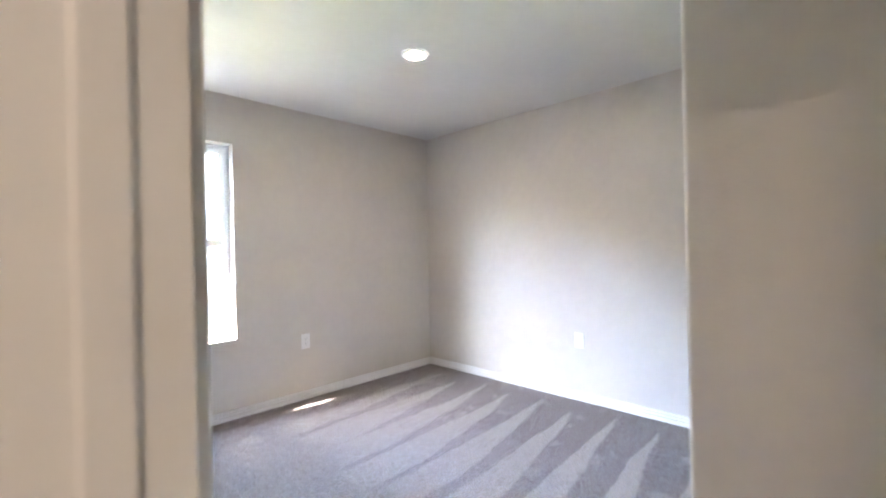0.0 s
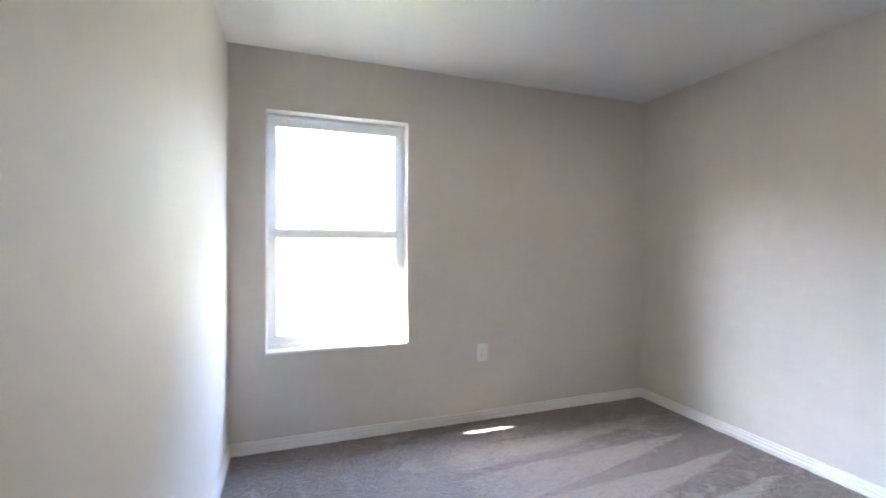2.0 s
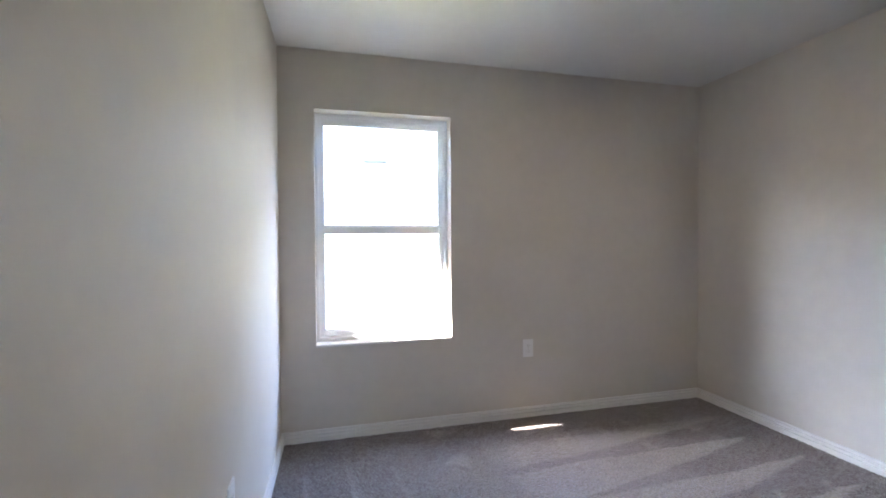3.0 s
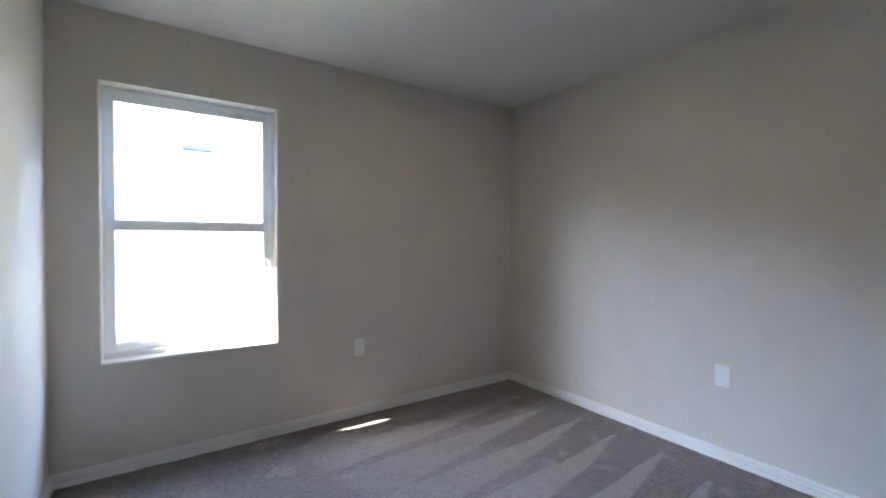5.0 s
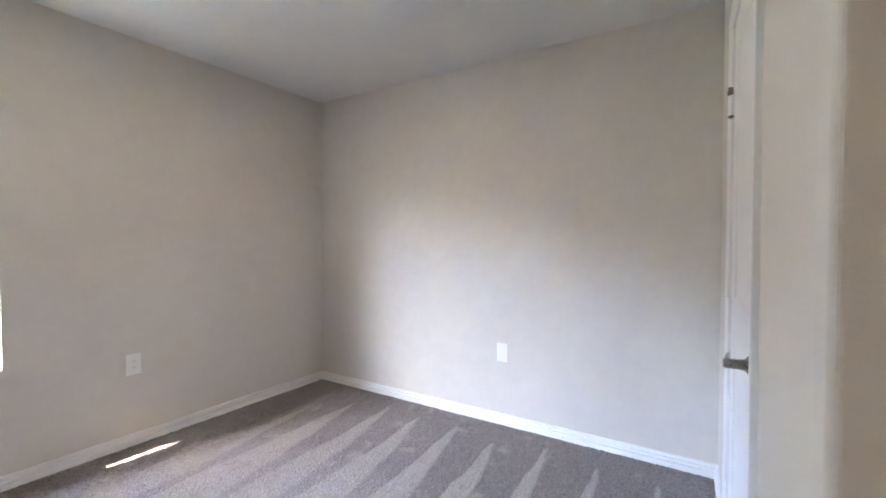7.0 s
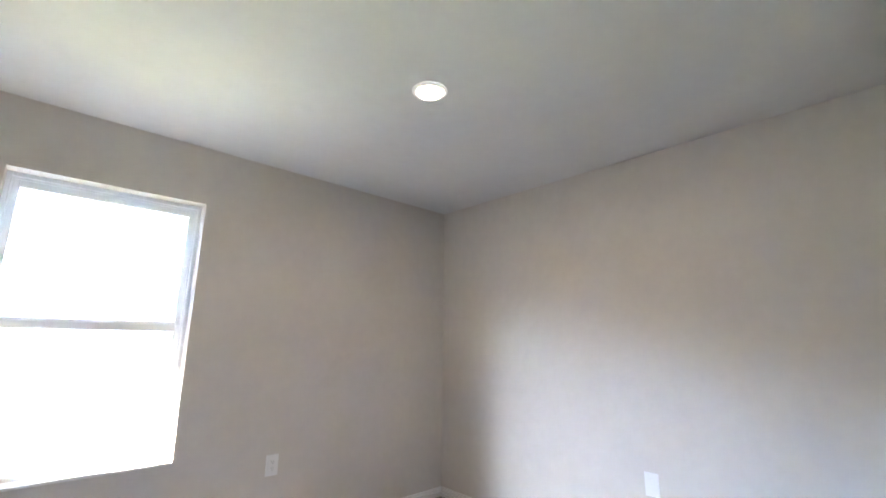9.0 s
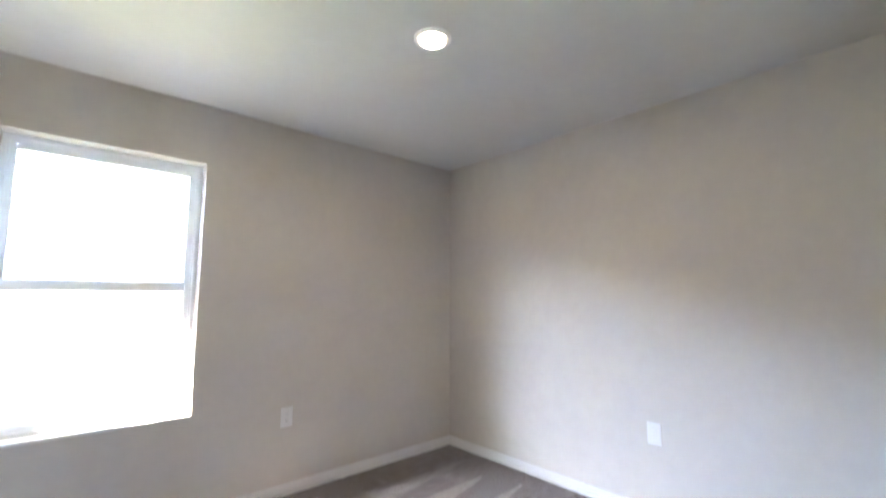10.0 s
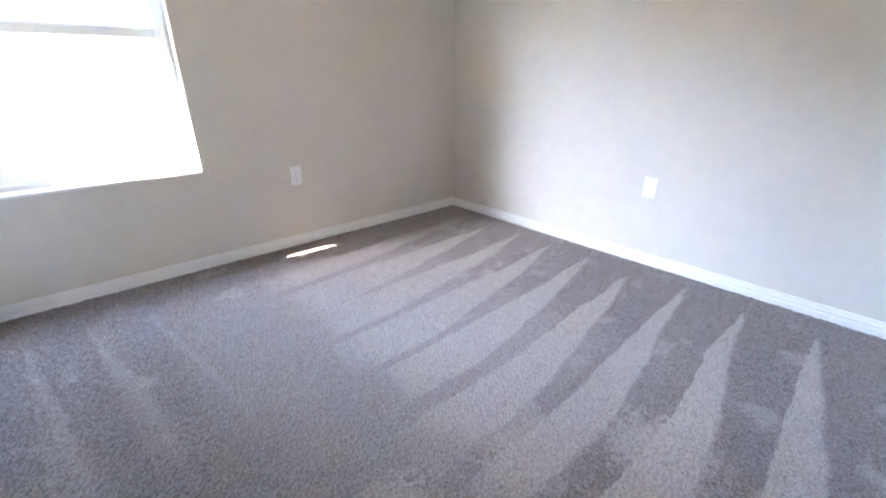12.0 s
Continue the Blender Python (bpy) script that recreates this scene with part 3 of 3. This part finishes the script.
# ---- cover plates ----
def wall_plate(kind, m, label):
    """Oversized cover plate, local x across, local -y into the room, centre at the origin."""
    ob = thing("wall_outlet" if kind != "cable" else "cable_outlet", label, "wall outlet", m, "cover plates low on the walls")
    part("cover_plate", boxed(-0.039, 0.039, -0.0065, 0.0, -0.0625, 0.0625, 0.0025), PLATE, ob)
    if kind == "duplex":
        for dz in (0.0195, -0.0195):
            bm = bmesh.new()
            ring = [(0.0165 * math.cos(a), 0.0135 * math.sin(a)) for a in [2 * math.pi * k / 24 for k in range(24)]]
            lo = [bm.verts.new((x, -0.006, z + dz)) for x, z in ring]
            hi = [bm.verts.new((x * 0.95, -0.0085, z * 0.95 + dz)) for x, z in ring]
            for k in range(24):
                bm.faces.new((lo[k], lo[(k + 1) % 24], hi[(k + 1) % 24], hi[k]))
            bm.faces.new(hi), bm.faces.new(lo)
            face = part("receptacle", bm, PLATE, ob)
            for sx, sh in ((-0.0065, 0.009), (0.0065, 0.0075)):
                part("slot", boxed(sx - 0.0011, sx + 0.0011, -0.0089, -0.0084, dz + 0.001 - sh / 2, dz + 0.001 + sh / 2), SLOT, face)
            part("ground_hole", lathe(bmesh.new(), [(0.0024, -0.0089), (0.0024, -0.0084)], 12, "y", (0, 0, dz - 0.0082)), SLOT, face)
        part("screw", lathe(bmesh.new(), [(0.003, -0.0064), (0.003, -0.0074), (0.002, -0.0078)], 12, "y"), PLATE, ob)
    else:
        part("insert", boxed(-0.0165, 0.0165, -0.0085, -0.006, -0.0335, 0.0335, 0.001), PLATE, ob)
        part("jack", lathe(bmesh.new(), [(0.0042, -0.0084), (0.0042, -0.0125), (0.0030, -0.0132)], 12, "y"), PLATE, ob)
        for dz in (0.048, -0.048):
            part("screw", lathe(bmesh.new(), [(0.003, -0.0064), (0.003, -0.0074), (0.002, -0.0078)], 12, "y", (0, 0, dz)), PLATE, ob)
    return ob


wall_plate("duplex", pose(-1.457, 0, 0.494), "white duplex electrical outlet on the window wall")
wall_plate("cable", pose(0, -1.742, 0.492, 0, 0, -90), "white outlet plate with a small centre jack")
wall_plate("duplex", pose(XL, -1.30, 0.425, 0, 0, 90), "white duplex electrical outlet on the short wall")


# ---- ceiling lights ----
def disc_light(name, at, led, label, r=0.078):
    ob = thing(name, label, "ceiling light", Matrix.Translation(at))
    part("trim_ring", lathe(bmesh.new(), [(r * 0.80, -0.004), (r * 0.82, -0.010), (r * 1.08, -0.006), (r * 1.14, -0.001), (r * 1.14, 0.0), (r * 0.80, 0.0)], 48), PLATE, ob, smooth=True)
    part("diffuser", lathe(bmesh.new(), [(r * 0.20, -0.0075), (r * 0.60, -0.0072), (r * 0.80, -0.0055), (r * 0.80, -0.0015)], 48), led, ob, "glowing warm white diffuser", smooth=True)
    return ob


disc_light("recessed_light", (-1.452, -1.450, H), LED, "round white recessed ceiling light, switched on", 0.073)
disc_light("hall_light", (-4.32, -4.15, H), HALL_LED, "round white hall ceiling light, switched on", 0.09)

# ---- outside ----
setting("ground", boxed(-400, 400, OUT_Y, 800, -0.35, -0.25), GRASS, "dry lawn between the houses", "ground")
eave = thing("roof_overhang", "white roof overhang above the window", "roof", kind="structure")
part("soffit", boxed(-8.0, 1.59, OUT_Y + 0.002, EAVE_Y - 0.02, 2.42, 2.44), SOFFIT, eave)
part("fascia", boxed(-8.0, 1.28, EAVE_Y - 0.02, EAVE_Y, EAVE_Z, 2.60), SOFFIT, eave)
setting("roof", boxed(-8.0, 3.5, -6.0, EAVE_Y - 0.02, 2.601, 2.68), SHINGLE, "house roof above the rooms", "roof")
setting("wall_outside_left", boxed(-8.0, XL - 0.12, 0.0, OUT_Y, -0.25, 2.42), SIDING, "tan sided outer wall of the house", "wall")
setting("wall_outside_right", boxed(0.14, 3.5, 0.0, OUT_Y, -0.25, 2.42), SIDING, "tan sided outer wall of the house", "wall")
# unseen wall ending the side yard, added to bounce sun indoors and block sky
setting("wall_added_bounce", boxed(1.60, 3.5, OUT_Y + 0.002, 3.60, -0.25, 2.58), SIDING, "unseen tan sided wall added to bounce sun and block sky", "wall")
setting("roof_added_bounce", boxed(1.30, 3.5, EAVE_Y + 0.002, 3.90, 2.601, 2.68), SHINGLE, "unseen roof slab over the added bounce wall", "roof")


def gable_house(m, width, depth, eaves, rise, label, boards=True):
    """A sided house with its long front on local y = 0, gable roof along local x."""
    ob = thing("neighbour_house", label, "house", m, "houses around the lawn")
    part("wall", boxed(0, width, 0.02, depth, -0.25, eaves), SIDING, ob)
    if boards:
        for k in range(int((eaves + 0.2) / 0.17)):
            part("siding_board", boxed(0, width, 0.0, 0.019, -0.20 + 0.17 * k, -0.205 + 0.17 * (k + 1)), SIDING, ob)
    bm = bmesh.new()
    top = eaves - 0.05
    ridge = [(-0.35, top), (depth / 2, top + rise), (depth + 0.35, top), (depth + 0.35, top - 0.12), (depth / 2, top + rise - 0.13), (-0.35, top - 0.12)]
    a, b = [[bm.verts.new((x, y, z)) for y, z in ridge] for x in (-0.2, width + 0.2)]
    for k in range(6):
        bm.faces.new((a[k], a[(k + 1) % 6], b[(k + 1) % 6], b[k]))
    bm.faces.new(a), bm.faces.new(b)
    part("roof", bm, SHINGLE, ob)
    return ob


house = gable_house(Matrix.Translation((NEAR_X, NEAR_Y, 0)), 14.0, 9.0, 5.4, 2.2, "tan sided two-storey house with a dark shingle roof")
# hooded vent low on the upper storey
vx, vz = -2.06 - NEAR_X, 2.70
vent = part("wall_vent", boxed(vx - 0.20, vx + 0.20, -0.05, -0.001, vz - 0.035, vz - 0.02, 0.002), VENT, house, "small dark hooded wall vent")
bm = bmesh.new()
hood = [bm.verts.new(p) for p in ((vx - 0.18, -0.002, vz + 0.045), (vx + 0.18, -0.002, vz + 0.045), (vx + 0.22, -0.07, vz), (vx - 0.22, -0.07, vz), (vx - 0.18, -0.002, vz - 0.018), (vx + 0.18, -0.002, vz - 0.018), (vx + 0.22, -0.07, vz - 0.018), (vx - 0.22, -0.07, vz - 0.018))]
for f in ((0, 1, 2, 3), (3, 2, 6, 7), (0, 3, 7, 4), (1, 5, 6, 2), (0, 4, 5, 1), (4, 7, 6, 5)):
    bm.faces.new([hood[k] for k in f])
part("hood", bm, VENT, vent)
gable_house(Matrix.Translation((-28.5, 5.0, 0)), 22.4, 10.0, 2.80, 2.15, "tan sided single-storey house next along the lawn")
